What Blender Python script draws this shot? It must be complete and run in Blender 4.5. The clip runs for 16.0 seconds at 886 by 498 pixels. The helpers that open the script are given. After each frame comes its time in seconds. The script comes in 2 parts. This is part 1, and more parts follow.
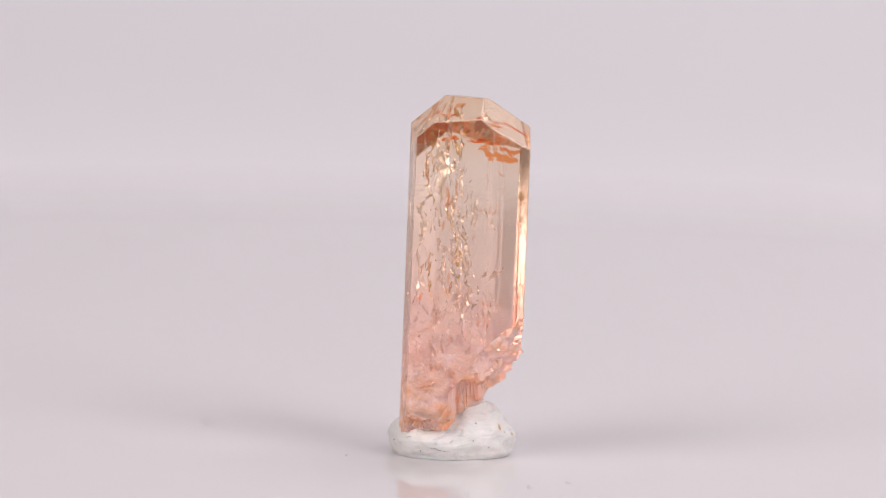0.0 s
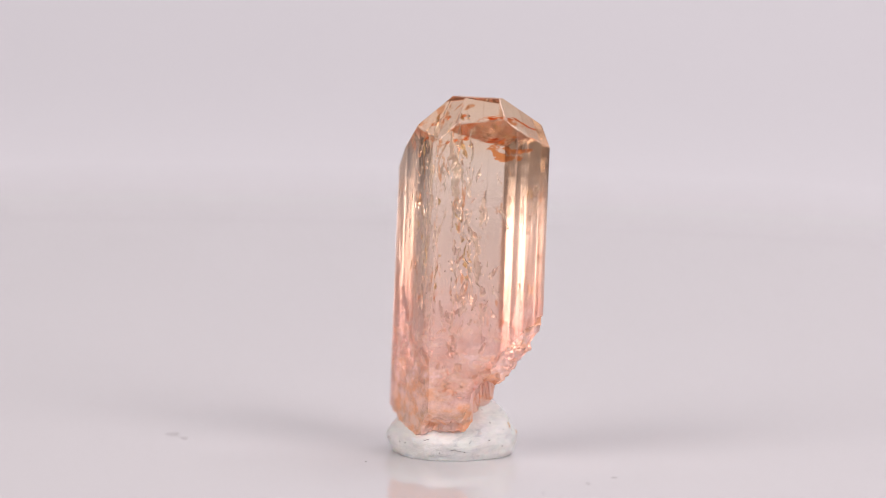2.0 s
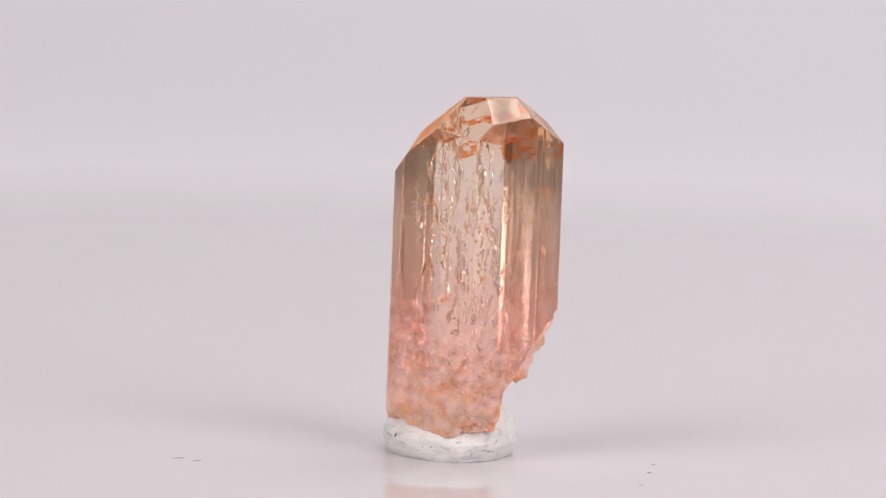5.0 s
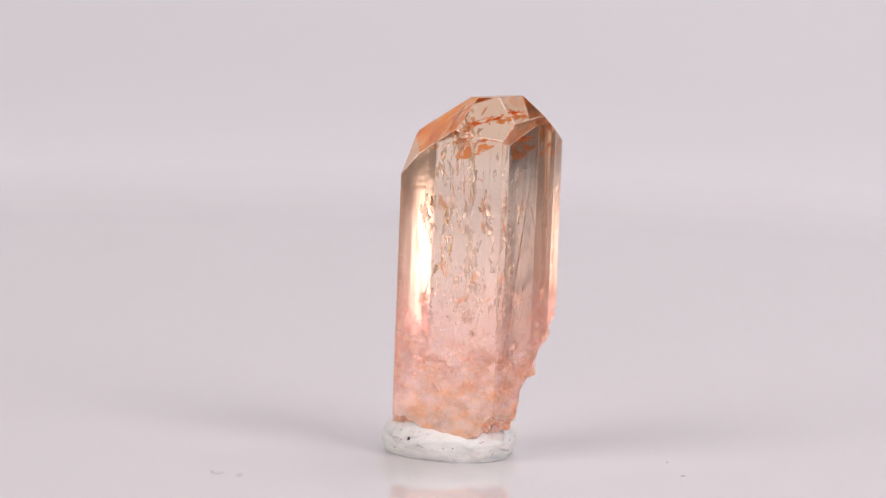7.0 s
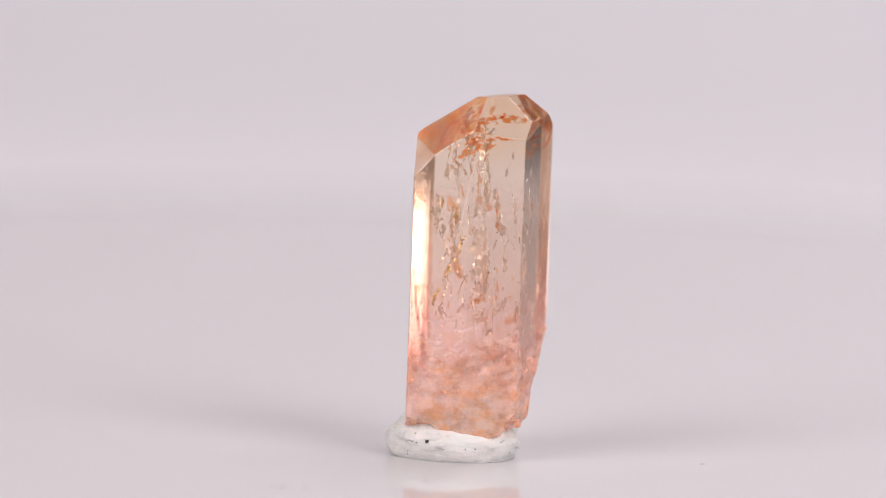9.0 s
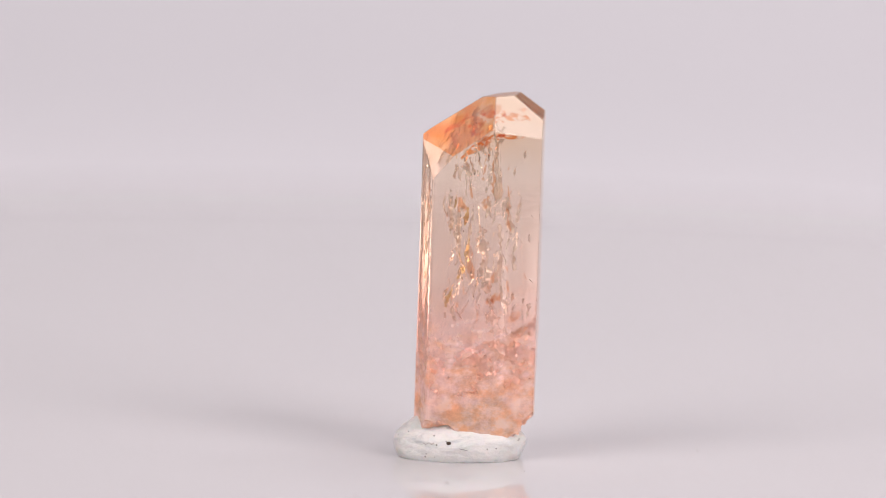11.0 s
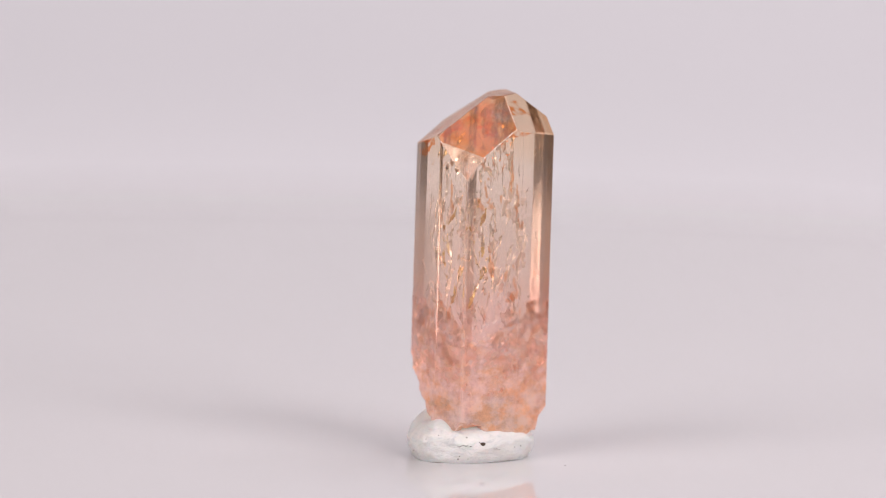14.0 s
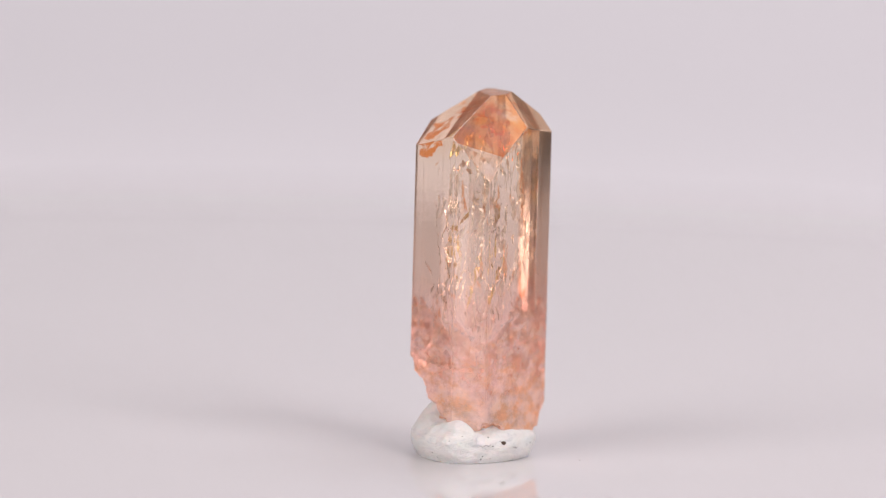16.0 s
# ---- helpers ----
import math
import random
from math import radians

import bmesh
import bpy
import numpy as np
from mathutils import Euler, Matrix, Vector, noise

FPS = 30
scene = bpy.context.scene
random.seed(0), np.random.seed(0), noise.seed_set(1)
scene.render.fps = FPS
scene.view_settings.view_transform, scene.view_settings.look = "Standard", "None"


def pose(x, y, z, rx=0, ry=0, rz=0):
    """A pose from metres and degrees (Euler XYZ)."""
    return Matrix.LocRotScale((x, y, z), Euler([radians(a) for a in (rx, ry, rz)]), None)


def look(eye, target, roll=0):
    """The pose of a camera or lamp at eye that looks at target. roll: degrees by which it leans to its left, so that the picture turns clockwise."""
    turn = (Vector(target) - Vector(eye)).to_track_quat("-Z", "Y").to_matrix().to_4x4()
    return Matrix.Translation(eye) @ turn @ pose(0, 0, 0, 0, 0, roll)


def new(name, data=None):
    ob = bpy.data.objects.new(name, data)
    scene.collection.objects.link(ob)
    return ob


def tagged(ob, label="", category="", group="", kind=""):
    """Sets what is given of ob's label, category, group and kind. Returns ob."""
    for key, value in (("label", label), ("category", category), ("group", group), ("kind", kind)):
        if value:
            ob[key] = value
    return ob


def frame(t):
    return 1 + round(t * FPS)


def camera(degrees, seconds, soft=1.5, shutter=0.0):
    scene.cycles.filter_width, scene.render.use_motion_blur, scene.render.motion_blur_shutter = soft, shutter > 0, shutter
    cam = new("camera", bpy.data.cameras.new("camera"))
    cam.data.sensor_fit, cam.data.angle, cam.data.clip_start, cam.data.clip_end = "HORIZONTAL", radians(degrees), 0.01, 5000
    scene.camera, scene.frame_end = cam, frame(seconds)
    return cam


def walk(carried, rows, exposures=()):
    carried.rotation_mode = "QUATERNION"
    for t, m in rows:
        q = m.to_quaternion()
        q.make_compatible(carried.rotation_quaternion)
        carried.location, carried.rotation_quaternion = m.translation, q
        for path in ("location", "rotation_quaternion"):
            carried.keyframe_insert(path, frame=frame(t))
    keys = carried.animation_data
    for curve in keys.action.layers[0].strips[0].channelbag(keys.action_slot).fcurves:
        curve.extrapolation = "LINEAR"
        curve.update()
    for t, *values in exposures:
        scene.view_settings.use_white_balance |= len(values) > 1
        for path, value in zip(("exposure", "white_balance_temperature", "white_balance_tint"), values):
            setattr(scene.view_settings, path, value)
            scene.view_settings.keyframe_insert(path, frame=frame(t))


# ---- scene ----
# A small pale-orange crystal stuck in white putty on a slowly turning glossy white disc.
MM = 0.001
SPIN = 8.988                       # degrees a second, seen from above against the clock
AXIS = (1.725 * MM, 0.0, 0.0)     # the disc's axis

# ---- camera ----
cam = camera(7.896, 16.0, soft=0.9)
EYE = pose(0, -450 * MM, 76.95 * MM, 90 - 7.903, 0, 0) @ pose(0, 0, 0, 0, 0, 1.805)
cam.data.dof.use_dof = True
cam.data.dof.focus_distance, cam.data.dof.aperture_fstop = 0.451, 15.0
walk(cam, [(0.0, EYE), (16.0, EYE)])

# ---- light ----
world = bpy.data.worlds.new("room_light")
scene.world = world
world.use_nodes = True
world.node_tree.nodes["Background"].inputs["Color"].default_value = (0.80, 0.82, 0.92, 1)
world.node_tree.nodes["Background"].inputs["Strength"].default_value = 0.12


def softbox(name, eye, target, size, power, colour):
    lamp = bpy.data.lights.new(name, "AREA")
    lamp.shape, lamp.size, lamp.size_y = "RECTANGLE", size[0], size[1]
    lamp.energy, lamp.color = power, colour
    ob = new(name, lamp)
    ob.matrix_world = look(eye, target)
    return tagged(ob, "rectangular white studio softbox lamp out of view, switched on", "lamp", "softboxes round the table")


softbox("softbox_lamp", (-0.50, -0.42, 0.385), (0, 0.02, 0.03), (0.42, 0.70), 4.2, (1.0, 0.915, 0.92))
softbox("softbox_lamp", (0.50, -0.42, 0.385), (0, 0.02, 0.03), (0.42, 0.70), 4.5, (1.0, 0.915, 0.93))
# overhead lamp added out of view to brighten the backdrop and disc
softbox("softbox_lamp", (0.25, 0.24, 0.75), (0.22, 0.20, 0), (0.55, 0.45), 2.6, (1.0, 0.945, 0.995))
scene.view_settings.exposure = 0.47


# ---- materials ----
def material(name):
    m = bpy.data.materials.new(name)
    m.use_nodes = True
    nt = m.node_tree
    nt.nodes.clear()
    return m, nt, nt.nodes.new("ShaderNodeOutputMaterial")


def node(nt, kind, **given):
    n = nt.nodes.new(kind)
    for key, value in given.items():
        if key in n.inputs:
            if isinstance(value, bpy.types.NodeSocket):
                nt.links.new(value, n.inputs[key])
            else:
                n.inputs[key].default_value = value
    return n


def coords(nt, scale):
    tc = nt.nodes.new("ShaderNodeTexCoord")
    mp = node(nt, "ShaderNodeMapping", Vector=tc.outputs["Object"], Scale=scale)
    return mp.outputs["Vector"]


def ramp(nt, fac, stops):
    r = node(nt, "ShaderNodeValToRGB", Fac=fac)
    while len(r.color_ramp.elements) < len(stops):
        r.color_ramp.elements.new(0.5)
    for e, (p, c) in zip(r.color_ramp.elements, stops):
        e.position, e.color = p, (*c, 1) if len(c) == 3 else c
    return r.outputs["Color"]


def math_node(nt, op, a, b):
    n = nt.nodes.new("ShaderNodeMath")
    n.operation = op
    for i, v in enumerate((a, b)):
        if isinstance(v, bpy.types.NodeSocket):
            nt.links.new(v, n.inputs[i])
        else:
            n.inputs[i].default_value = v
    return n.outputs[0]


def painted(name, colour, rough, spread=0.03, grain=300.0, coat=0.0, bump=0.0, ior=1.5):
    """A plain painted or plastic surface with slight mottling."""
    m, nt, out = material(name)
    v = coords(nt, (1, 1, 1))
    n1 = node(nt, "ShaderNodeTexNoise", Vector=v, Scale=grain, Detail=4.0)
    n2 = node(nt, "ShaderNodeTexNoise", Vector=v, Scale=grain / 17, Detail=2.0)
    both = math_node(nt, "ADD", math_node(nt, "MULTIPLY", n1.outputs["Fac"], 0.4), math_node(nt, "MULTIPLY", n2.outputs["Fac"], 0.6))
    lo, hi = [c * (1 - spread) for c in colour], [min(1, c * (1 + spread)) for c in colour]
    col = ramp(nt, both, [(0.3, lo), (0.7, hi)])
    b = node(nt, "ShaderNodeBsdfPrincipled", **{"Base Color": col, "Roughness": rough, "IOR": ior, "Coat Weight": coat})
    if bump:
        bp = node(nt, "ShaderNodeBump", Height=n1.outputs["Fac"], Strength=0.4, Distance=bump)
        nt.links.new(bp.outputs["Normal"], b.inputs["Normal"])
    nt.links.new(b.outputs[0], out.inputs["Surface"])
    return m


def putty_material():
    m, nt, out = material("white_putty")
    v = coords(nt, (1, 1, 1))
    fine = node(nt, "ShaderNodeTexNoise", Vector=v, Scale=2600.0, Detail=6.0)
    smear = node(nt, "ShaderNodeTexNoise", Vector=coords(nt, (1, 1, 3.2)), Scale=420.0, Detail=7.0, Roughness=0.7, Distortion=1.2)
    dots = node(nt, "ShaderNodeTexVoronoi", Vector=v, Scale=1050.0)
    base = ramp(nt, smear.outputs["Fac"], [(0.32, (0.42, 0.43, 0.44)), (0.43, (0.57, 0.565, 0.555)), (0.62, (0.64, 0.625, 0.605))])
    speck = ramp(nt, dots.outputs["Distance"], [(0.045, (0.25, 0.24, 0.23)), (0.10, (1, 1, 1))])
    mix = node(nt, "ShaderNodeMix")
    mix.data_type, mix.blend_type = "RGBA", "MULTIPLY"
    mix.inputs[0].default_value = 0.8
    nt.links.new(base, mix.inputs[6])
    nt.links.new(speck, mix.inputs[7])
    bp1 = node(nt, "ShaderNodeBump", Height=smear.outputs["Fac"], Strength=0.55, Distance=0.22 * MM)
    bp = node(nt, "ShaderNodeBump", Height=fine.outputs["Fac"], Strength=0.8, Distance=0.06 * MM, Normal=bp1.outputs["Normal"])
    b = node(nt, "ShaderNodeBsdfPrincipled", **{"Base Color": mix.outputs[2], "Roughness": 0.62, "Normal": bp.outputs["Normal"],
                                               "Subsurface Weight": 0.15, "Subsurface Scale": 0.4 * MM})
    nt.links.new(b.outputs[0], out.inputs["Surface"])
    return m


def crystal_material(name, rough, grooves, chips, milk=0.0, least=1.0, stain=None):
    """Tinted clear stone: honey towards its tip, rose towards its broken foot; grooves run along its length."""
    m, nt, out = material(name)
    v = coords(nt, (1, 1, 1))
    sep = node(nt, "ShaderNodeSeparateXYZ", Vector=v)
    wob = node(nt, "ShaderNodeTexNoise", Vector=v, Scale=260.0, Detail=5.0)
    h = math_node(nt, "ADD", math_node(nt, "MULTIPLY", sep.outputs["Z"], 1 / 0.026),
                  math_node(nt, "MULTIPLY", math_node(nt, "SUBTRACT", wob.outputs["Fac"], 0.5), 0.22))
    tint = ramp(nt, h, [(0.08, (1.0, 0.775, 0.66)), (0.28, (1.0, 0.775, 0.725)), (0.48, (1.0, 0.86, 0.785)), (0.80, (1.0, 0.915, 0.83)), (0.90, (1.0, 0.87, 0.74))])
    if stain:
        patchy = node(nt, "ShaderNodeTexNoise", Vector=v, Scale=380.0, Detail=5.0)
        tint = ramp(nt, patchy.outputs["Fac"], [(0.42, stain), (0.54, [c ** 0.6 for c in stain]), (0.62, (1.0, 0.84, 0.68))])
    groove = node(nt, "ShaderNodeTexNoise", Vector=coords(nt, (1, 1, 0.012)), Scale=2600.0, Detail=3.0)
    broad = node(nt, "ShaderNodeTexNoise", Vector=coords(nt, (1, 1, 0.03)), Scale=700.0, Detail=2.0)
    grit = node(nt, "ShaderNodeTexNoise", Vector=v, Scale=1600.0, Detail=3.0, Roughness=0.6)
    b1 = node(nt, "ShaderNodeBump", Height=groove.outputs["Fac"], Strength=grooves, Distance=0.03 * MM)
    b2 = node(nt, "ShaderNodeBump", Height=broad.outputs["Fac"], Strength=grooves, Distance=0.05 * MM, Normal=b1.outputs["Normal"])
    coarse = math_node(nt, "MULTIPLY", math_node(nt, "MAXIMUM", math_node(nt, "SUBTRACT", 0.40, h), 0.0), 0.45)
    b3 = node(nt, "ShaderNodeBump", Height=grit.outputs["Fac"], Strength=math_node(nt, "ADD", coarse, chips), Distance=0.05 * MM, Normal=b2.outputs["Normal"])
    deep = node(nt, "ShaderNodeGamma", Color=tint, Gamma=0.85)
    bent = node(nt, "ShaderNodeBsdfRefraction", Color=tint, Roughness=rough, IOR=1.62, Normal=b3.outputs["Normal"])
    shine = node(nt, "ShaderNodeBsdfGlossy", Color=deep.outputs[0], Roughness=rough, Normal=b3.outputs["Normal"])
    edge = node(nt, "ShaderNodeFresnel", IOR=1.62, Normal=b3.outputs["Normal"])
    g = node(nt, "ShaderNodeMixShader", Fac=edge.outputs[0])
    nt.links.new(bent.outputs[0], g.inputs[1])
    nt.links.new(shine.outputs[0], g.inputs[2])
    top = g.outputs[0]
    if milk:
        veins = node(nt, "ShaderNodeTexNoise", Vector=coords(nt, (0.9, 0.9, 1.4)), Scale=620.0, Detail=7.0, Roughness=0.65)
        colour = ramp(nt, veins.outputs["Fac"], [(0.38, (1.0, 0.56, 0.34)), (0.48, (1.0, 0.72, 0.58)), (0.60, (1.0, 0.79, 0.76))])
        haze = node(nt, "ShaderNodeBsdfTranslucent", Color=colour, Normal=b3.outputs["Normal"])
        skin = node(nt, "ShaderNodeBsdfDiffuse", Color=colour, Normal=b3.outputs["Normal"])
        two = node(nt, "ShaderNodeMixShader", Fac=0.75)
        nt.links.new(haze.outputs[0], two.inputs[1])
        nt.links.new(skin.outputs[0], two.inputs[2])
        cloud = node(nt, "ShaderNodeTexNoise", Vector=coords(nt, (1, 1, 1.3)), Scale=760.0, Detail=8.0, Roughness=0.7)
        low = math_node(nt, "ADD", h, math_node(nt, "MULTIPLY", math_node(nt, "SUBTRACT", cloud.outputs["Fac"], 0.5), 1.0))
        share = ramp(nt, low, [(0.04, (milk, milk, milk)), (0.48, (milk * least, milk * least, milk * least))])
        mx = node(nt, "ShaderNodeMixShader", Fac=share)
        nt.links.new(top, mx.inputs[1])
        nt.links.new(two.outputs[0], mx.inputs[2])
        top = mx.outputs[0]
    nt.links.new(top, out.inputs["Surface"])
    return m


def veil_material(name, colour, share, rough=0.08, glow=0.2, film=False):
    """A healed crack inside the stone: partly a mirror, partly clear."""
    m, nt, out = material(name)
    v = coords(nt, (1, 1, 0.8 if film else 0.22))
    n = node(nt, "ShaderNodeTexNoise", Vector=v, Scale=1500.0 if film else 2200.0, Detail=5.0, Roughness=0.6)
    fac = ramp(nt, n.outputs["Fac"], [(0.42, (0, 0, 0)), (0.50, (share, share, share))])
    bp = node(nt, "ShaderNodeBump", Height=n.outputs["Fac"], Strength=0.6, Distance=0.03 * MM)
    if film:
        gl = node(nt, "ShaderNodeBsdfTransparent", Color=(*colour, 1))
    else:
        gl = node(nt, "ShaderNodeBsdfGlossy", Color=(*colour, 1), Roughness=rough, Normal=bp.outputs["Normal"])
    tr = node(nt, "ShaderNodeBsdfTransparent")
    sc = node(nt, "ShaderNodeBsdfTranslucent", Color=(*colour, 1), Normal=bp.outputs["Normal"])
    both = node(nt, "ShaderNodeMixShader", Fac=glow)
    nt.links.new(gl.outputs[0], both.inputs[1])
    nt.links.new(sc.outputs[0], both.inputs[2])
    mx = node(nt, "ShaderNodeMixShader", Fac=fac)
    nt.links.new(tr.outputs[0], mx.inputs[1])
    nt.links.new(both.outputs[0], mx.inputs[2])
    nt.links.new(mx.outputs[0], out.inputs["Surface"])
    return m


M_DISC = painted("glossy_white_acrylic", (0.525, 0.51, 0.515), 0.06, 0.012, 60)
M_BACK = painted("white_backdrop_card", (0.60, 0.588, 0.612), 0.8, 0.015, 20)
M_ROOM = painted("pale_room_paint", (0.74, 0.69, 0.67), 0.8, 0.05, 8)
# for added surfaces out of view, kept dark to put dark bands into the stone
M_DARK = painted("dark_surround", (0.07, 0.063, 0.066), 0.9, 0.2, 30)
M_PUTTY = putty_material()
M_STONE = crystal_material("clear_orange_stone", 0.0, 0.25, 0.06, 0.52, 0.03)
M_TIP = crystal_material("smooth_orange_stone", 0.0, 0.0, 0.0)
M_BREAK = crystal_material("broken_orange_stone", 0.12, 0.05, 0.5, 0.5)
M_FROST = crystal_material("frosted_orange_stone", 0.2, 0.05, 0.3, 0.18)
M_IRON = crystal_material("iron_stained_stone", 0.03, 0.05, 0.15, 0.15, 1.0, (1.0, 0.38, 0.11))
M_EDGE = crystal_material("chipped_orange_stone", 0.08, 0.05, 0.5, 0.5, 0.3)
M_VEIL = veil_material("silvery_crack", (1.0, 0.94, 0.85), 0.65, 0.05, 0.5)
M_RUST = veil_material("orange_stained_crack", (1.0, 0.56, 0.28), 0.75, 0.25, 0.35, True)
M_STAIN = veil_material("deep_orange_stain", (1.0, 0.42, 0.13), 0.95, 0.2, 0.25, True)
M_FLASH = veil_material("bright_crack", (1.0, 0.98, 0.92), 0.95, 0.03, 0.2)
M_GOLD = veil_material("golden_crack", (1.0, 0.80, 0.40), 0.9, 0.04, 0.3)
M_PALE = veil_material("pale_pink_crack", (1.0, 0.87, 0.82), 0.8, 0.05, 0.6)
M_LINT = painted("grey_lint", (0.24, 0.22, 0.22), 0.9, 0.2, 4000)
M_FLECK = painted("ochre_fleck", (0.45, 0.27, 0.11), 0.8, 0.25, 4000)
M_GRIT = painted("dark_brown_grit", (0.05, 0.03, 0.02), 0.8, 0.2, 4000)


# ---- meshes ----
def part(name, bm, mat, parent=None, label="", smooth=False):
    me = bpy.data.meshes.new(name)
    bm.normal_update()
    bm.to_mesh(me)
    bm.free()
    for one in (mat if isinstance(mat, (list, tuple)) else [mat]):
        me.materials.append(one)
    if smooth:
        me.polygons.foreach_set("use_smooth", [True] * len(me.polygons))
    ob = new(name, me)
    if parent:
        ob.parent = parent
    return tagged(ob, label)


def plane_of(azimuth, lean):
    a, s = radians(azimuth), radians(lean)
    return Vector((math.sin(s) * math.cos(a), math.sin(s) * math.sin(a), math.cos(s)))


# ---- setting ----
def make_disc():
    bm = bmesh.new()
    n, r = 256, 0.142
    profile = [(0, 0), (r - 0.0015, 0), (r - 0.0005, -0.0003), (r, -0.0008), (r, -0.002), (0, -0.002)]
    rings = [[bm.verts.new((q * math.cos(2 * math.pi * i / n), q * math.sin(2 * math.pi * i / n), z)) for i in range(n)] if q else [bm.verts.new((0, 0, z))] for q, z in profile]
    for a, b in zip(rings, rings[1:]):
        for i in range(n):
            j = (i + 1) % n
            if len(a) == 1:
                bm.faces.new((a[0], b[i], b[j]))
            elif len(b) == 1:
                bm.faces.new((a[i], b[0], a[j]))
            else:
                bm.faces.new((a[i], b[i], b[j], a[j]))
    ob = part("turntable", bm, M_DISC)
    ob.location = AXIS
    return tagged(ob, "glossy white round turntable disc, slowly turning", "turntable", kind="structure")


def make_backdrop():
    """One narrow white card that starts under the disc and sweeps up behind it."""
    bm = bmesh.new()
    line = [(0.0, -0.0022), (0.24, -0.0022)]
    line += [(0.24 + 0.60 * math.sin(radians(a)), -0.0022 + 0.60 - 0.60 * math.cos(radians(a))) for a in range(3, 91, 3)]
    line += [(0.84, 0.95)]
    xs = [-0.13 + 0.026 * i for i in range(11)]
    rows = [[bm.verts.new((x, y, z)) for x in xs] for y, z in line]
    for a, b in zip(rows, rows[1:]):
        for i in range(len(xs) - 1):
            bm.faces.new((a[i], a[i + 1], b[i + 1], b[i]))
    ob = part("backdrop", bm, M_BACK, smooth=True)
    return tagged(ob, "plain white card backdrop sweeping up behind the disc", "backdrop", kind="structure")


def make_room():
    """Unseen plain walls, ceiling and floor, added; dark ones darken the crystal's refractions."""
    def slab(name, lo, hi, label, mat=M_ROOM):
        bm = bmesh.new()
        bmesh.ops.create_cube(bm, size=1)
        for v in bm.verts:
            v.co = Vector([lo[k] + (v.co[k] + 0.5) * (hi[k] - lo[k]) for k in range(3)])
        tagged(part(name, bm, mat), label, "wall", kind="structure")
    slab("wall_west", (-1.2, -1.1, -0.1), (-1.1, 1.1, 1.7), "plain dark wall added out of view to darken the refractions", M_DARK)
    slab("wall_east", (1.1, -1.1, -0.1), (1.2, 1.1, 1.7), "plain dark wall added out of view to darken the refractions", M_DARK)
    slab("wall_south", (-1.2, -1.2, -0.1), (1.2, -1.1, 1.7), "plain dark wall added out of view to darken the refractions", M_DARK)
    slab("wall_north", (-1.2, 1.1, -0.1), (1.2, 1.2, 1.7), "plain pale wall added out of view to close the room")
    slab("ceiling", (-1.2, -1.2, 1.7), (1.2, 1.2, 1.8), "plain pale ceiling added out of view to close the room")
    slab("floor", (-1.2, -1.2, -0.1), (1.2, 1.2, -0.005), "plain dark surface added out of view under the white card", M_DARK)


disc = make_disc()
make_backdrop()
make_room()

# ---- crystal ----
# Side faces: azimuth and distance from the axis, which leans a little. Tip faces: azimuth, lean of the outward normal
# from the vertical, distance from the point 16 mm up the axis.
LEAN = (0.0077, -0.0026)
PRISM = [(2.0, 3.93), (17.6, 3.54), (68.8, 3.43), (77.95, 3.28), (96.64, 3.78), (166.54, 4.89), (179.42, 4.3), (-171.77, 4.48), (-106.01, 5.42), (-101.25, 5.12), (-86.64, 5.61), (-79.31, 5.81)]
TIP = [(-65.81, 46.0, 9.58), (-50.08, 44.8, 9.19), (16.67, 34.37, 8.09), (55.42, 36.68, 6.98), (86.26, 37.89, 7.54), (137.17, 45.33, 7.08), (-163.73, 44.91, 8.39), (-109.56, 36.54, 9.64), (63.78, 3.94, 9.46), (131.71, 57.39, 6.6)]
FROSTED, STAINED = TIP[-1], TIP[5]
# Broken faces of the foot: azimuth, lean, and the radius and height of a point on each.
BROKEN = [(-8, 138, 1.6, 4.4), (-18, 127, 2.6, 5.6), (-62, 111.5, 4.6, 5.8), (37, 121, 1.8, 3.4), (-105, 137, 4.2, 2.1), (-115, 150, 5.5, 2.3), (-143, 112, 5.0, 1.5), (150, 140, 4.2, 1.9), (0, 180, 0, 1.5)]


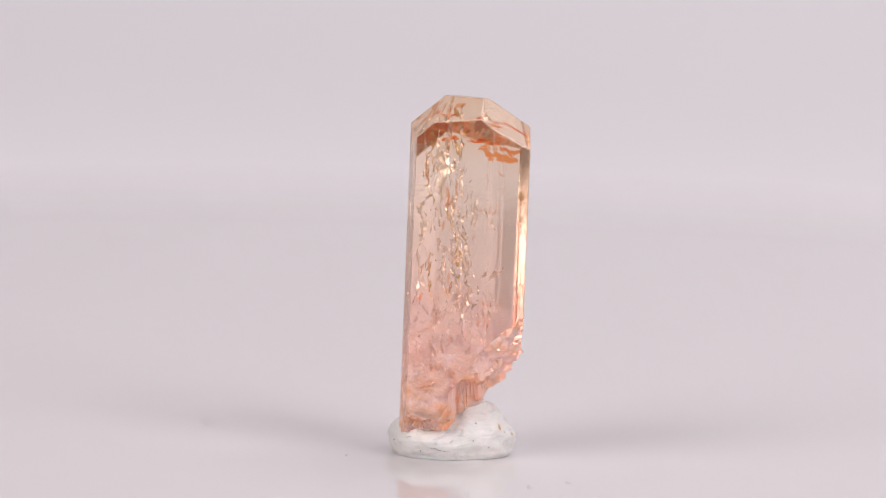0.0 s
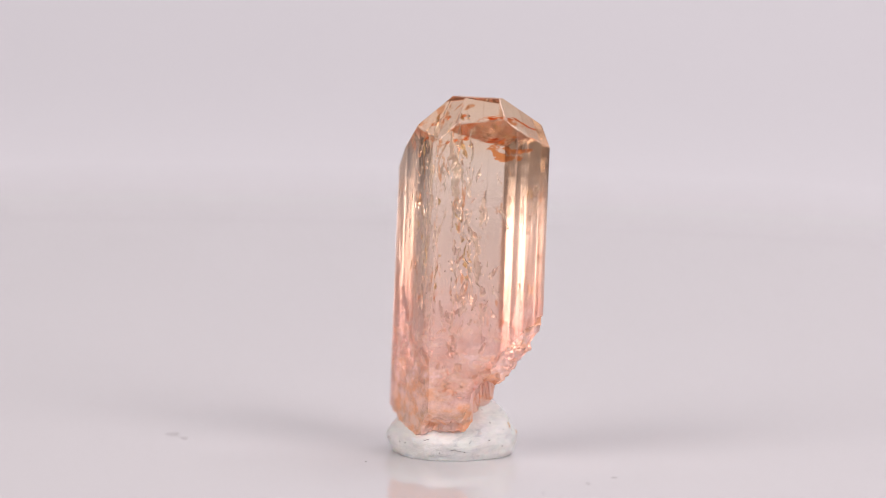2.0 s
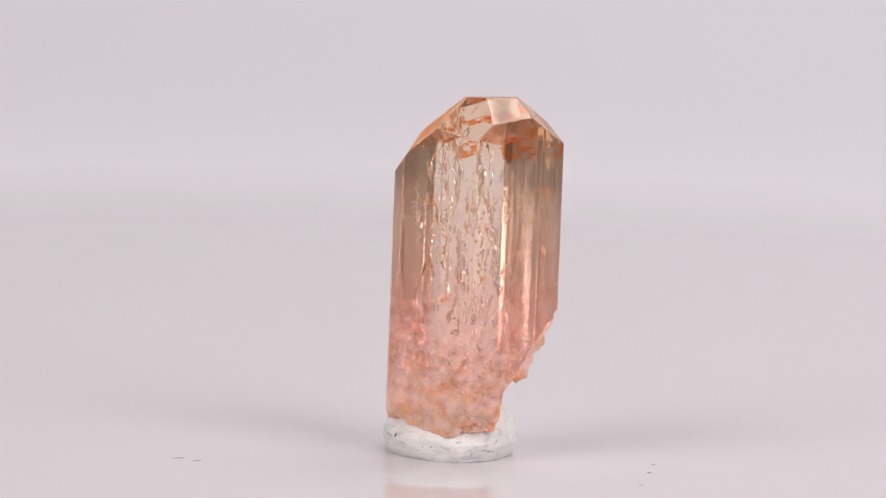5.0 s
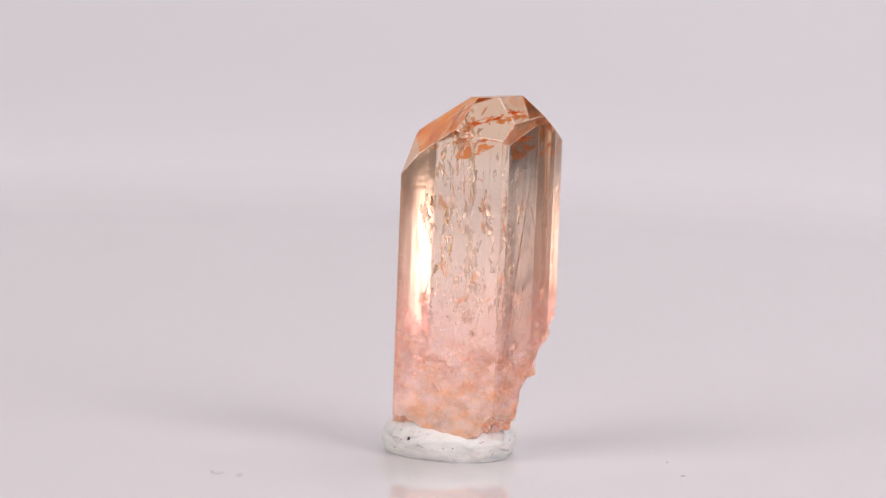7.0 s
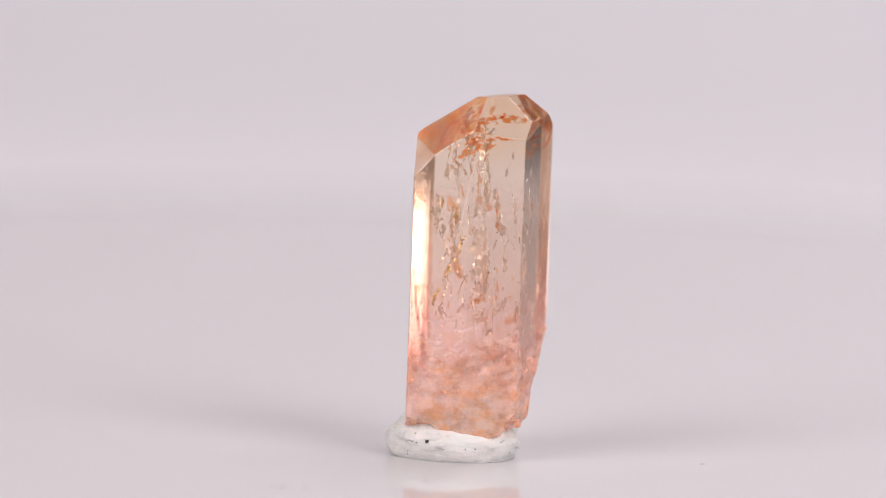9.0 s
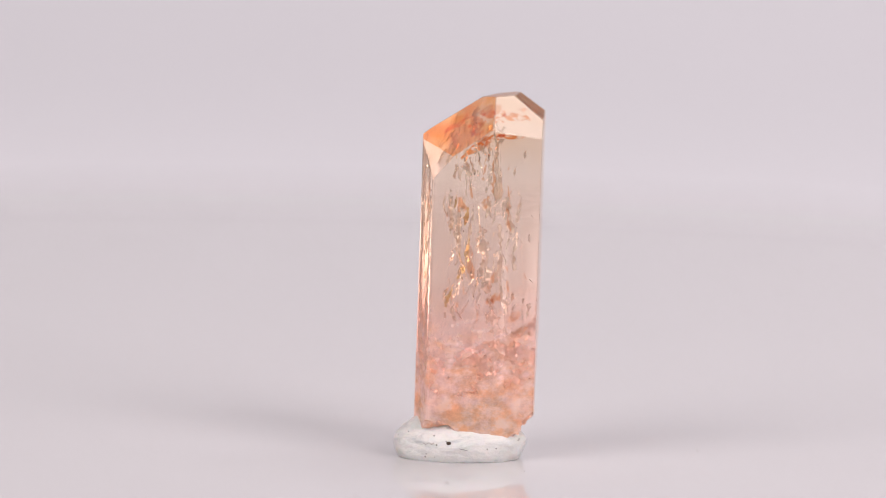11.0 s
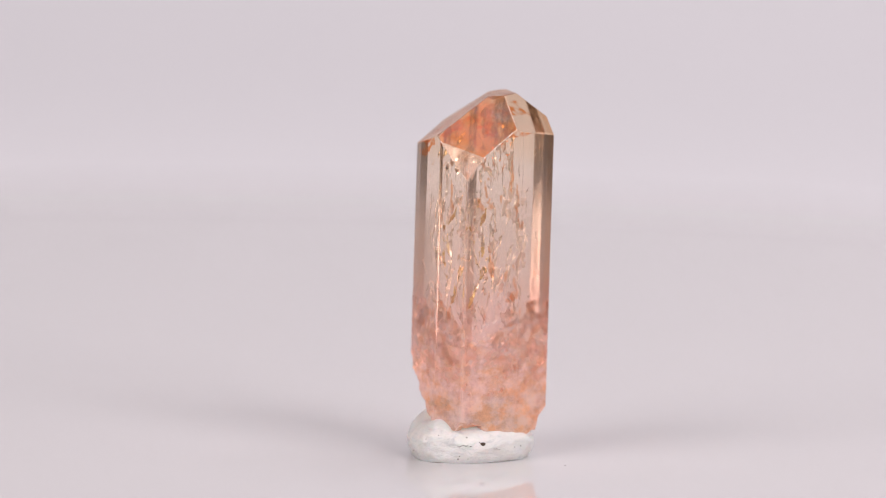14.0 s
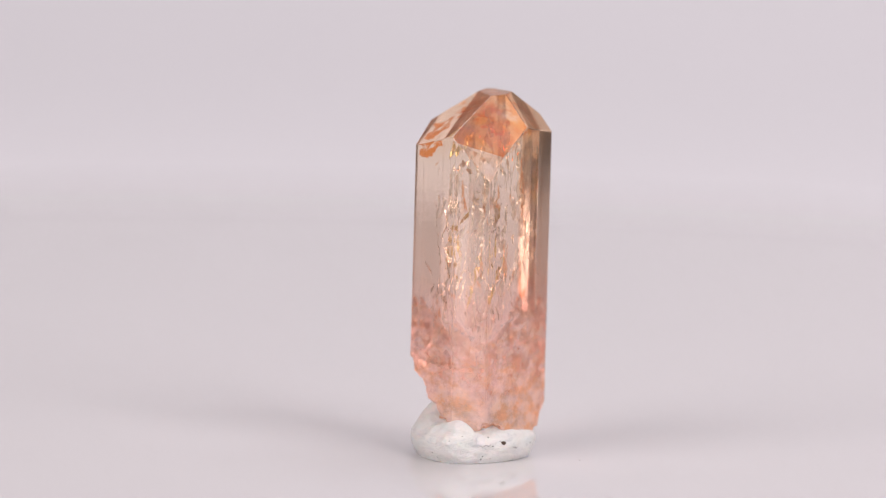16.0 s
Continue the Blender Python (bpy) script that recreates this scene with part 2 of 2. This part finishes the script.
def make_crystal():
    bm = bmesh.new()
    bmesh.ops.create_cube(bm, size=60)
    for v in bm.verts:
        v.co.z += 10
    def cut(n, at):
        got = bmesh.ops.bisect_plane(bm, geom=bm.verts[:] + bm.edges[:] + bm.faces[:], plane_co=at, plane_no=n, clear_outer=True)
        edges = [e for e in got["geom_cut"] if isinstance(e, bmesh.types.BMEdge)]
        if edges:
            bmesh.ops.holes_fill(bm, edges=[e for e in bm.edges if e.is_boundary])
    for az, c in PRISM:
        x, y = math.cos(radians(az)), math.sin(radians(az))
        cut(Vector((x, y, -x * LEAN[0] - y * LEAN[1])).normalized(), Vector((x * c, y * c, 16)))
    for az, lean, c in TIP:
        n = plane_of(az, lean)
        cut(n, Vector((0, 0, 16)) + n * c)
    bmesh.ops.remove_doubles(bm, verts=bm.verts[:], dist=0.02)
    bmesh.ops.dissolve_degenerate(bm, edges=bm.edges[:], dist=0.02)
    for f in bm.faces:
        f.material_index = 0
    strips = bmesh.ops.bevel(bm, geom=bm.edges[:], offset=0.045, segments=1, affect="EDGES", clamp_overlap=True)["faces"]
    for f in strips:
        f.material_index = 3
    foot = []
    for az, lean, r, z in BROKEN:
        n = plane_of(az, lean)
        a = radians(az)
        at = Vector((r * math.cos(a), r * math.sin(a), z))
        cut(n, at)
        foot.append((n, at))
    bm.normal_update()
    bmesh.ops.remove_doubles(bm, verts=bm.verts[:], dist=0.004)
    n = plane_of(*FROSTED[:2])
    for f in bm.faces:
        if f.normal.dot(n) > 0.998:
            f.material_index = 2
        elif f.normal.dot(plane_of(*STAINED[:2])) > 0.998:
            f.material_index = 4
        elif f.material_index == 0 and f.normal.z > 0.3:
            f.material_index = 5
    rough = []
    for f in bm.faces:
        c = f.calc_center_median()
        if any(abs((c - at).dot(n)) < 0.02 and f.normal.dot(n) > 0.98 for n, at in foot):
            f.material_index = 1
            rough.append(f)
    rough = bmesh.ops.triangulate(bm, faces=rough)["faces"]
    for step in (2.0, 1.0, 0.5, 0.26, 0.26):
        faces = [f for f in bm.faces if f.material_index == 1]
        edges = list({e for f in faces for e in f.edges if e.calc_length() > step})
        bmesh.ops.subdivide_edges(bm, edges=edges, cuts=1, use_grid_fill=False)
        bmesh.ops.triangulate(bm, faces=[f for f in bm.faces if f.material_index == 1 and len(f.verts) > 3])
    for v in bm.verts:                 # a leg of the stone that reaches down into the putty
        if any(f.material_index == 1 for f in v.link_faces):
            if v.co.y < -0.8 and v.co.x * 0.809 - v.co.y * 0.588 < 1.1 and v.co.x * 0.47 - v.co.y * 0.883 < 2.8 and v.co.x * 0.174 - v.co.y * 0.985 < 3.9 and -v.co.x * 0.292 - v.co.y * 0.956 < 4.5:
                v.co.z = min(v.co.z, 2.0)
            elif v.co.z < 5.6 and -100 < math.degrees(math.atan2(v.co.y, v.co.x)) < -46 and (v.co.x * 0.47 - v.co.y * 0.883 > 2.8 or v.co.x * 0.174 - v.co.y * 0.985 > 3.7):
                v.co.z = 5.6
    bm.normal_update()
    moved = {}
    for v in bm.verts:
        near = [f for f in v.link_faces if f.material_index == 1]
        if near:
            n = sum((f.normal for f in near), Vector()).normalized()
            lump = noise.noise(v.co * 0.7) * 0.45 + noise.noise(v.co * 1.9 + Vector((7, 3, 1))) * 0.28 + noise.cell(v.co * 1.1) * 0.12 + noise.noise(v.co * 4) * 0.05
            step = n * (lump * 1.15 - 0.1)
            for f in v.link_faces:              # the rim slides within the smooth faces
                if f.material_index != 1:
                    step -= f.normal * step.dot(f.normal)
            moved[v] = v.co + step
    for v, co in moved.items():
        v.co = co
    bmesh.ops.scale(bm, vec=(MM, MM, MM), verts=bm.verts[:])
    stone = bpy.data.objects.new("crystal", None)
    scene.collection.objects.link(stone)
    stone.empty_display_size = 0.002
    part("body", bm, [M_STONE, M_BREAK, M_FROST, M_EDGE, M_IRON, M_TIP], stone, "clear honey and rose stone with bevelled tip and broken foot")
    tagged(stone, "clear pale orange and pink crystal standing in white putty", "crystal")
    return stone


crystal = make_crystal()


def veil(centre, size, turn, seed, mat, name, ragged=0.5):
    """A crumpled, ragged crack inside the stone."""
    bm = bmesh.new()
    nu, nv = (16, 44) if size[1] > 0.4 else (8, 12)
    rows = []
    for j in range(nv):
        row = []
        for i in range(nu):
            u, v = i / (nu - 1) * 2 - 1, j / (nv - 1) * 2 - 1
            p = Vector((u * size[0], 0, v * size[1]))
            q = Vector((p.x, 0, p.z * 0.6)) + Vector((seed * 3.1, seed * 1.7, 0))
            p.y = (noise.noise(q * 0.9) * 0.7 + noise.noise(q * 2.6) * 0.4 + noise.noise(q * 7) * 0.16) * size[2]
            p.x += noise.noise(q * 0.8 + Vector((0, 9, 0))) * size[0] * 0.6 + noise.noise(Vector((seed, p.z * 3.2, 4))) * 0.08 * min(1, size[1])
            row.append(bm.verts.new(p))
        rows.append(row)
    for j in range(nv - 1):
        for i in range(nu - 1):
            u, v = (i + 0.5) / (nu - 1) * 2 - 1, (j + 0.5) / (nv - 1) * 2 - 1
            pinch = 0.62 + 0.7 * noise.noise(Vector((seed * 2.3, v * size[1] * 1.7, 1)))
            tear = noise.noise(Vector((u * size[0] * 6 + seed, v * size[1] * 4, seed))) * ragged
            if abs(u) < pinch * (1 - v * v) ** 0.5 + tear * 0.5 and abs(v) < 0.97:
                bm.faces.new((rows[j][i], rows[j][i + 1], rows[j + 1][i + 1], rows[j + 1][i]))
    bmesh.ops.delete(bm, geom=[v for v in bm.verts if not v.link_faces], context="VERTS")
    bmesh.ops.transform(bm, matrix=Matrix.Scale(MM, 4) @ pose(*centre, *turn), verts=bm.verts[:])
    return part(name, bm, mat, crystal, smooth=True)


# the large cracks: place, half width, half height and depth of crumple, turn, seed
CRACKS = [((-1.6, -1.5, 19.5), (0.45, 3.4, 0.9), (4, 0, 20), 1), ((-0.9, -2.6, 16), (0.5, 2.8, 0.8), (-6, 5, 70), 2),
          ((0.3, -1.0, 14), (0.6, 2.6, 0.9), (0, 12, 120), 3), ((-2.7, 1.6, 17.2), (0.55, 2.2, 1.2), (8, 16, 95), 4),
          ((-2.1, 0.3, 20.2), (1.1, 0.5, 0.9), (0, -24, 85), 10), ((-2.0, -1.4, 21), (0.35, 2.4, 0.6), (0, 4, 150), 11),
          ((1.5, -3.1, 17.2), (0.22, 0.8, 0.4), (0, -25, 20), 12), ((-1.2, -0.4, 23.2), (0.4, 1.4, 0.5), (0, 8, 60), 13),
          ((0.9, 0.9, 16), (0.4, 2.6, 0.6), (0, -6, 130), 14), ((-3.2, -1.8, 14), (0.4, 3.0, 0.6), (3, 4, 100), 15)]
for c, s, r, k in CRACKS:
    veil(c, s, r, k, M_VEIL, "crack")
for c, s, r, k in [((0.9, -3.2, 17.9), (0.5, 0.32, 0.3), (20, 0, 30), 21), ((-1.2, -0.6, 22.9), (0.5, 1.3, 0.4), (10, 0, 75), 22),
                   ((-1.0, 0.8, 18.0), (0.5, 0.6, 0.4), (0, 10, 110), 23), ((-1.3, -2.2, 18.2), (0.22, 1.3, 0.4), (0, 0, 30), 24),
                   ((1.8, -1.2, 17.8), (0.5, 0.4, 0.3), (10, 0, 80), 25),
                   ((-1.6, -0.3, 23.4), (0.8, 0.7, 0.4), (25, 0, 130), 26), ((-0.6, -1.4, 24.0), (0.7, 0.5, 0.3), (30, 10, 40), 27),
                   ((-2.4, 1.4, 22.4), (0.6, 0.6, 0.3), (35, 0, 150), 30)]:
    veil(c, s, r, k, M_RUST, "stained_crack")
veil((1.1, -2.4, 22.8), (1.9, 1.5, 0.5), (80, 4, 20), 41, M_STAIN, "stained_crack", 0.5)
veil((2.2, -0.5, 21.8), (1.4, 1.4, 0.35), (51.5, 0, -26.4), 43, M_STAIN, "stained_crack", 0.5)
veil((-1.4, -0.6, 22.6), (1.0, 0.9, 0.5), (70, 10, 60), 42, M_STAIN, "stained_crack", 0.6)
rnd = random.Random(11)
for k in range(36):      # slender cracks along the middle of the stone
    a, q = rnd.uniform(0, 2 * math.pi), math.sqrt(rnd.random())
    c = (-0.7 + 2.2 * q * math.cos(a), -1.2 + 2.7 * q * math.sin(a), rnd.uniform(9.0, 22.0))
    veil(c, (rnd.uniform(0.10, 0.30), rnd.uniform(0.35, 1.5), rnd.uniform(0.25, 0.6)), (rnd.uniform(-12, 12), rnd.uniform(-14, 14), rnd.uniform(0, 180)),
         200 + k, M_RUST if k % 5 == 0 else M_VEIL, "stained_crack" if k % 5 == 0 else "crack", 0.7)
for k in range(90):      # small flakes, thick towards the foot
    a, q = rnd.uniform(0, 2 * math.pi), math.sqrt(rnd.random())
    z = 3.0 + 10.5 * rnd.random() ** 1.2
    off = 1.3 if z < 8 else 0.3
    c = (-0.4 - off * 0.6 + (2.9 - 0.5 * off) * q * math.cos(a), -1.1 + (3.6 - 0.4 * off) * q * math.sin(a), z)
    veil(c, (rnd.uniform(0.12, 0.45), rnd.uniform(0.15, 0.7), rnd.uniform(0.2, 0.6)), (rnd.uniform(-40, 40), rnd.uniform(-40, 40), rnd.uniform(0, 180)),
         300 + k, M_RUST if k % 6 == 0 else M_PALE if k % 3 else M_VEIL, "stained_crack" if k % 6 == 0 else "crack", 0.7)


for k in range(110):     # scattered tiny flakes
    a, q = rnd.uniform(0, 2 * math.pi), math.sqrt(rnd.random())
    z = rnd.uniform(5.0, 20.5)
    c = (-0.5 + 2.9 * q * math.cos(a), -1.1 + 3.4 * q * math.sin(a), z)
    if z < 9:
        c = (c[0] - 0.9, c[1] + 0.3, z)
    veil(c, (rnd.uniform(0.05, 0.14), rnd.uniform(0.07, 0.35), rnd.uniform(0.1, 0.4)), (rnd.uniform(-40, 40), rnd.uniform(-40, 40), rnd.uniform(0, 180)),
         500 + k, (M_PALE, M_RUST, M_VEIL, M_PALE)[k % 4], "stained_crack" if k % 4 == 1 else "crack", 0.8)


for k in range(46):      # bright slivers behind the back faces
    z = rnd.uniform(11.5, 23.0)
    a = radians(127 + rnd.uniform(-75, 60))
    r = rnd.uniform(0.4, 2.6)
    c = (-0.5 + r * math.cos(a), -0.4 + r * math.sin(a), z)
    veil(c, (rnd.uniform(0.10, 0.26), rnd.uniform(0.3, 1.3), rnd.uniform(0.3, 0.7)), (rnd.uniform(-25, 25), rnd.uniform(-22, 22), 37 + rnd.uniform(-50, 50)),
         700 + k, M_GOLD if k % 4 == 0 else M_FLASH, "golden_crack" if k % 4 == 0 else "crack", 0.9)


for k in range(26):      # dark specks in the stone
    a, q = rnd.uniform(0, 2 * math.pi), rnd.uniform(0.75, 1.0)
    z = rnd.uniform(2.6, 13.0)
    at = Vector((-0.6 + (3.3 if math.cos(a) < 0 else 2.2) * q * math.cos(a), -0.9 + (3.7 if math.sin(a) < 0 else 3.9) * q * math.sin(a), z))
    bm = bmesh.new()
    bmesh.ops.create_icosphere(bm, subdivisions=1, radius=rnd.uniform(0.025, 0.05))
    for v in bm.verts:
        v.co = v.co * (1 + 0.5 * noise.noise(v.co * 40 + at)) + at
    bmesh.ops.scale(bm, vec=(MM, MM, MM), verts=bm.verts[:])
    part("dark_speck", bm, M_GRIT, crystal, "tiny dark brown speck")


# ---- putty ----
# How far the putty reaches in each direction: mean, and its first three harmonics
OUTLINE = (4.574, -0.895, 0.210, -0.077, -0.148, 0.255, -0.203)


def make_putty():
    bm = bmesh.new()
    nu, nv = 200, 64
    rings = []
    for j in range(nv + 1):
        e = radians(-27 + 117 * j / nv)
        ring = []
        for i in range(nu):
            a = 2 * math.pi * i / nu
            hull, turn = OUTLINE[0], 0.0
            for k in (1, 2, 3):
                hull += OUTLINE[2 * k - 1] * math.cos(k * a) + OUTLINE[2 * k] * math.sin(k * a)
                turn += k * (OUTLINE[2 * k] * math.cos(k * a) - OUTLINE[2 * k - 1] * math.sin(k * a))
            ce = max(math.cos(e), 0.0)
            out = Vector((math.cos(a), math.sin(a), 0))
            rim = out * hull + Vector((-math.sin(a), math.cos(a), 0)) * turn
            mid = Vector((OUTLINE[1], OUTLINE[2], 0.0))
            p = mid + (rim - mid) * ce ** 0.72
            p.z = 1.18 + (1.3 if e > 0 else 2.6) * math.sin(e)
            if e > 0:
                p.z += (1.75 * math.exp(-((p.x - 1.2) ** 2 + (p.y + 2.1) ** 2) / 3.6) + 0.9 * math.exp(-((p.x - 1.3) ** 2 + (p.y - 1.0) ** 2) / 4.0)) * math.sin(e) ** 0.6
                p.z += 0.5 * math.exp(-((p.x + 2.5) ** 2 + (p.y - 3.4) ** 2) / 3.0) * math.sin(e) ** 0.6
                p.z += 0.25 * math.exp(-((ce - 0.62) / 0.2) ** 2)
            d = noise.noise(p * 0.5) * 0.22 + noise.noise(p * 1.3 + Vector((5, 0, 0))) * 0.12
            d -= 0.05 * max(0, noise.noise(Vector((p.x * 0.8, p.y * 0.8, p.z * 2.2)))) ** 0.5
            d += noise.noise(p * 4.0) * 0.03
            p += (out * ce + Vector((0, 0, max(math.sin(e), 0)))) * d
            p.z = max(p.z, 0.0)
            ring.append(bm.verts.new(p))
        rings.append(ring)
    for a, b in zip(rings, rings[1:]):
        for i in range(nu):
            bm.faces.new((a[i], a[(i + 1) % nu], b[(i + 1) % nu], b[i]))
    bm.faces.new(rings[0][::-1])
    bmesh.ops.remove_doubles(bm, verts=bm.verts[:], dist=0.01)
    bmesh.ops.scale(bm, vec=(MM, MM, MM), verts=bm.verts[:])
    lump = tagged(bpy.data.objects.new("putty", None), "flattened lump of white mounting putty on the disc", "putty")
    scene.collection.objects.link(lump)
    blob = part("lump", bm, M_PUTTY, lump, smooth=True)
    # bits pressed into the putty: azimuth, height, size, tall
    rnd = random.Random(4)
    bits = [(158, 1.45, 0.20, 0.16, "grit"), (-38, 2.35, 0.13, 0.26, "brown_fleck"), (-20, 1.7, 0.10, 0.12, "brown_fleck")]
    bits += [(rnd.uniform(-180, 180), rnd.uniform(0.4, 1.9), rnd.uniform(0.03, 0.055), rnd.uniform(0.03, 0.055), "grit") for k in range(10)]
    for az, z, w, t, kind in bits:
        a = radians(az)
        out = Vector((math.cos(a), math.sin(a), 0))
        near = min((v for v in blob.data.vertices if (v.co.xy - Vector((-0.0007, 0))).length > 0.0028), key=lambda v: (v.co / MM - (Vector((-0.7, 0, z)) + out * 4.6)).length)
        bm = bmesh.new()
        bmesh.ops.create_icosphere(bm, subdivisions=1, radius=1)
        for v in bm.verts:
            v.co *= 1 + 0.35 * noise.noise(v.co * 2 + Vector((az, z, 0)))
        m = Matrix.Translation(near.co) @ near.normal.to_track_quat("Y", "Z").to_matrix().to_4x4() @ Matrix.Diagonal((w * MM, 0.05 * MM, t * MM, 1))
        bmesh.ops.transform(bm, matrix=m, verts=bm.verts[:])
        part(kind, bm, M_GRIT if kind == "grit" else M_FLECK, lump, "dark speck" if kind == "grit" else "ochre brown fleck")
    for az, z, length, tilt in [(-104, 0.75, 0.75, -8), (-131, 1.5, 0.45, 20), (-88, 1.55, 0.4, 50), (172, 1.0, 0.6, -15), (140, 1.3, 0.8, 6)]:
        a = radians(az)
        bm = bmesh.new()
        prev = None
        for k in range(10):
            u = (k / 9 - 0.5) * length
            b = a + u * math.cos(radians(tilt)) / 4.6
            zz = z + u * math.sin(radians(tilt)) + 0.05 * math.sin(k * 1.3 + az)
            want = Vector((-0.7 + 4.6 * math.cos(b), 4.6 * math.sin(b), zz)) * MM
            near = min(blob.data.vertices, key=lambda v: (v.co - want).length)
            q = want + near.normal * ((near.co - want).dot(near.normal) + 0.01 * MM)
            ring = [bm.verts.new(q + (near.normal * math.cos(c) + Vector((0, 0, 1)) * math.sin(c)) * 0.022 * MM) for c in (0, 1.57, 3.14, 4.71)]
            if prev:
                for i in range(4):
                    bm.faces.new((prev[i], prev[(i + 1) % 4], ring[(i + 1) % 4], ring[i]))
            prev = ring
        part("fibre", bm, M_LINT, lump, "thin dark fibre")
    return lump


putty = make_putty()


# ---- lint on the disc ----
def lint(x, y, length, turn, seed):
    rnd = random.Random(seed)
    bm = bmesh.new()
    pts, heading = [], radians(turn)
    p = Vector((0, 0, 0.035))
    for k in range(9):
        pts.append(p.copy())
        heading += rnd.uniform(-0.45, 0.45)
        p = p + Vector((math.cos(heading), math.sin(heading), 0)) * length / 8
    prev = None
    for k, q in enumerate(pts):
        w = 0.024 * (1.0 - 0.5 * abs(k - 4) / 4)
        ring = [bm.verts.new(q + Vector((0, w * math.cos(b), w * math.sin(b)))) for b in (0, 1.57, 3.14, 4.71)]
        if prev:
            for i in range(4):
                bm.faces.new((prev[i], prev[(i + 1) % 4], ring[(i + 1) % 4], ring[i]))
        prev = ring
    bmesh.ops.translate(bm, vec=(x, y, 0), verts=bm.verts[:])
    bmesh.ops.scale(bm, vec=(MM, MM, MM), verts=bm.verts[:])
    return tagged(part("lint", bm, M_LINT), "tiny dark fibre of lint lying on the white disc", "lint", "lint on the disc")


LINT = [lint(*a) for a in [(-18.2, 9.1, 1.0, 150, 1), (-18.0, 7.7, 0.6, 130, 2), (7.2, -11.8, 0.45, 10, 3), (4.55, -13.9, 0.4, 30, 4),
                           (0.5, -17.4, 0.4, 60, 5), (-8.15, -3.25, 0.18, 0, 6), (-18.3, 9.9, 0.5, 90, 7)]]


# ---- turning ----
def motions():
    for ob in [disc, crystal, putty] + LINT:
        walk(ob, [(t * 0.5, pose(*AXIS, 0, 0, SPIN * t * 0.5)) for t in range(33)])


motions()
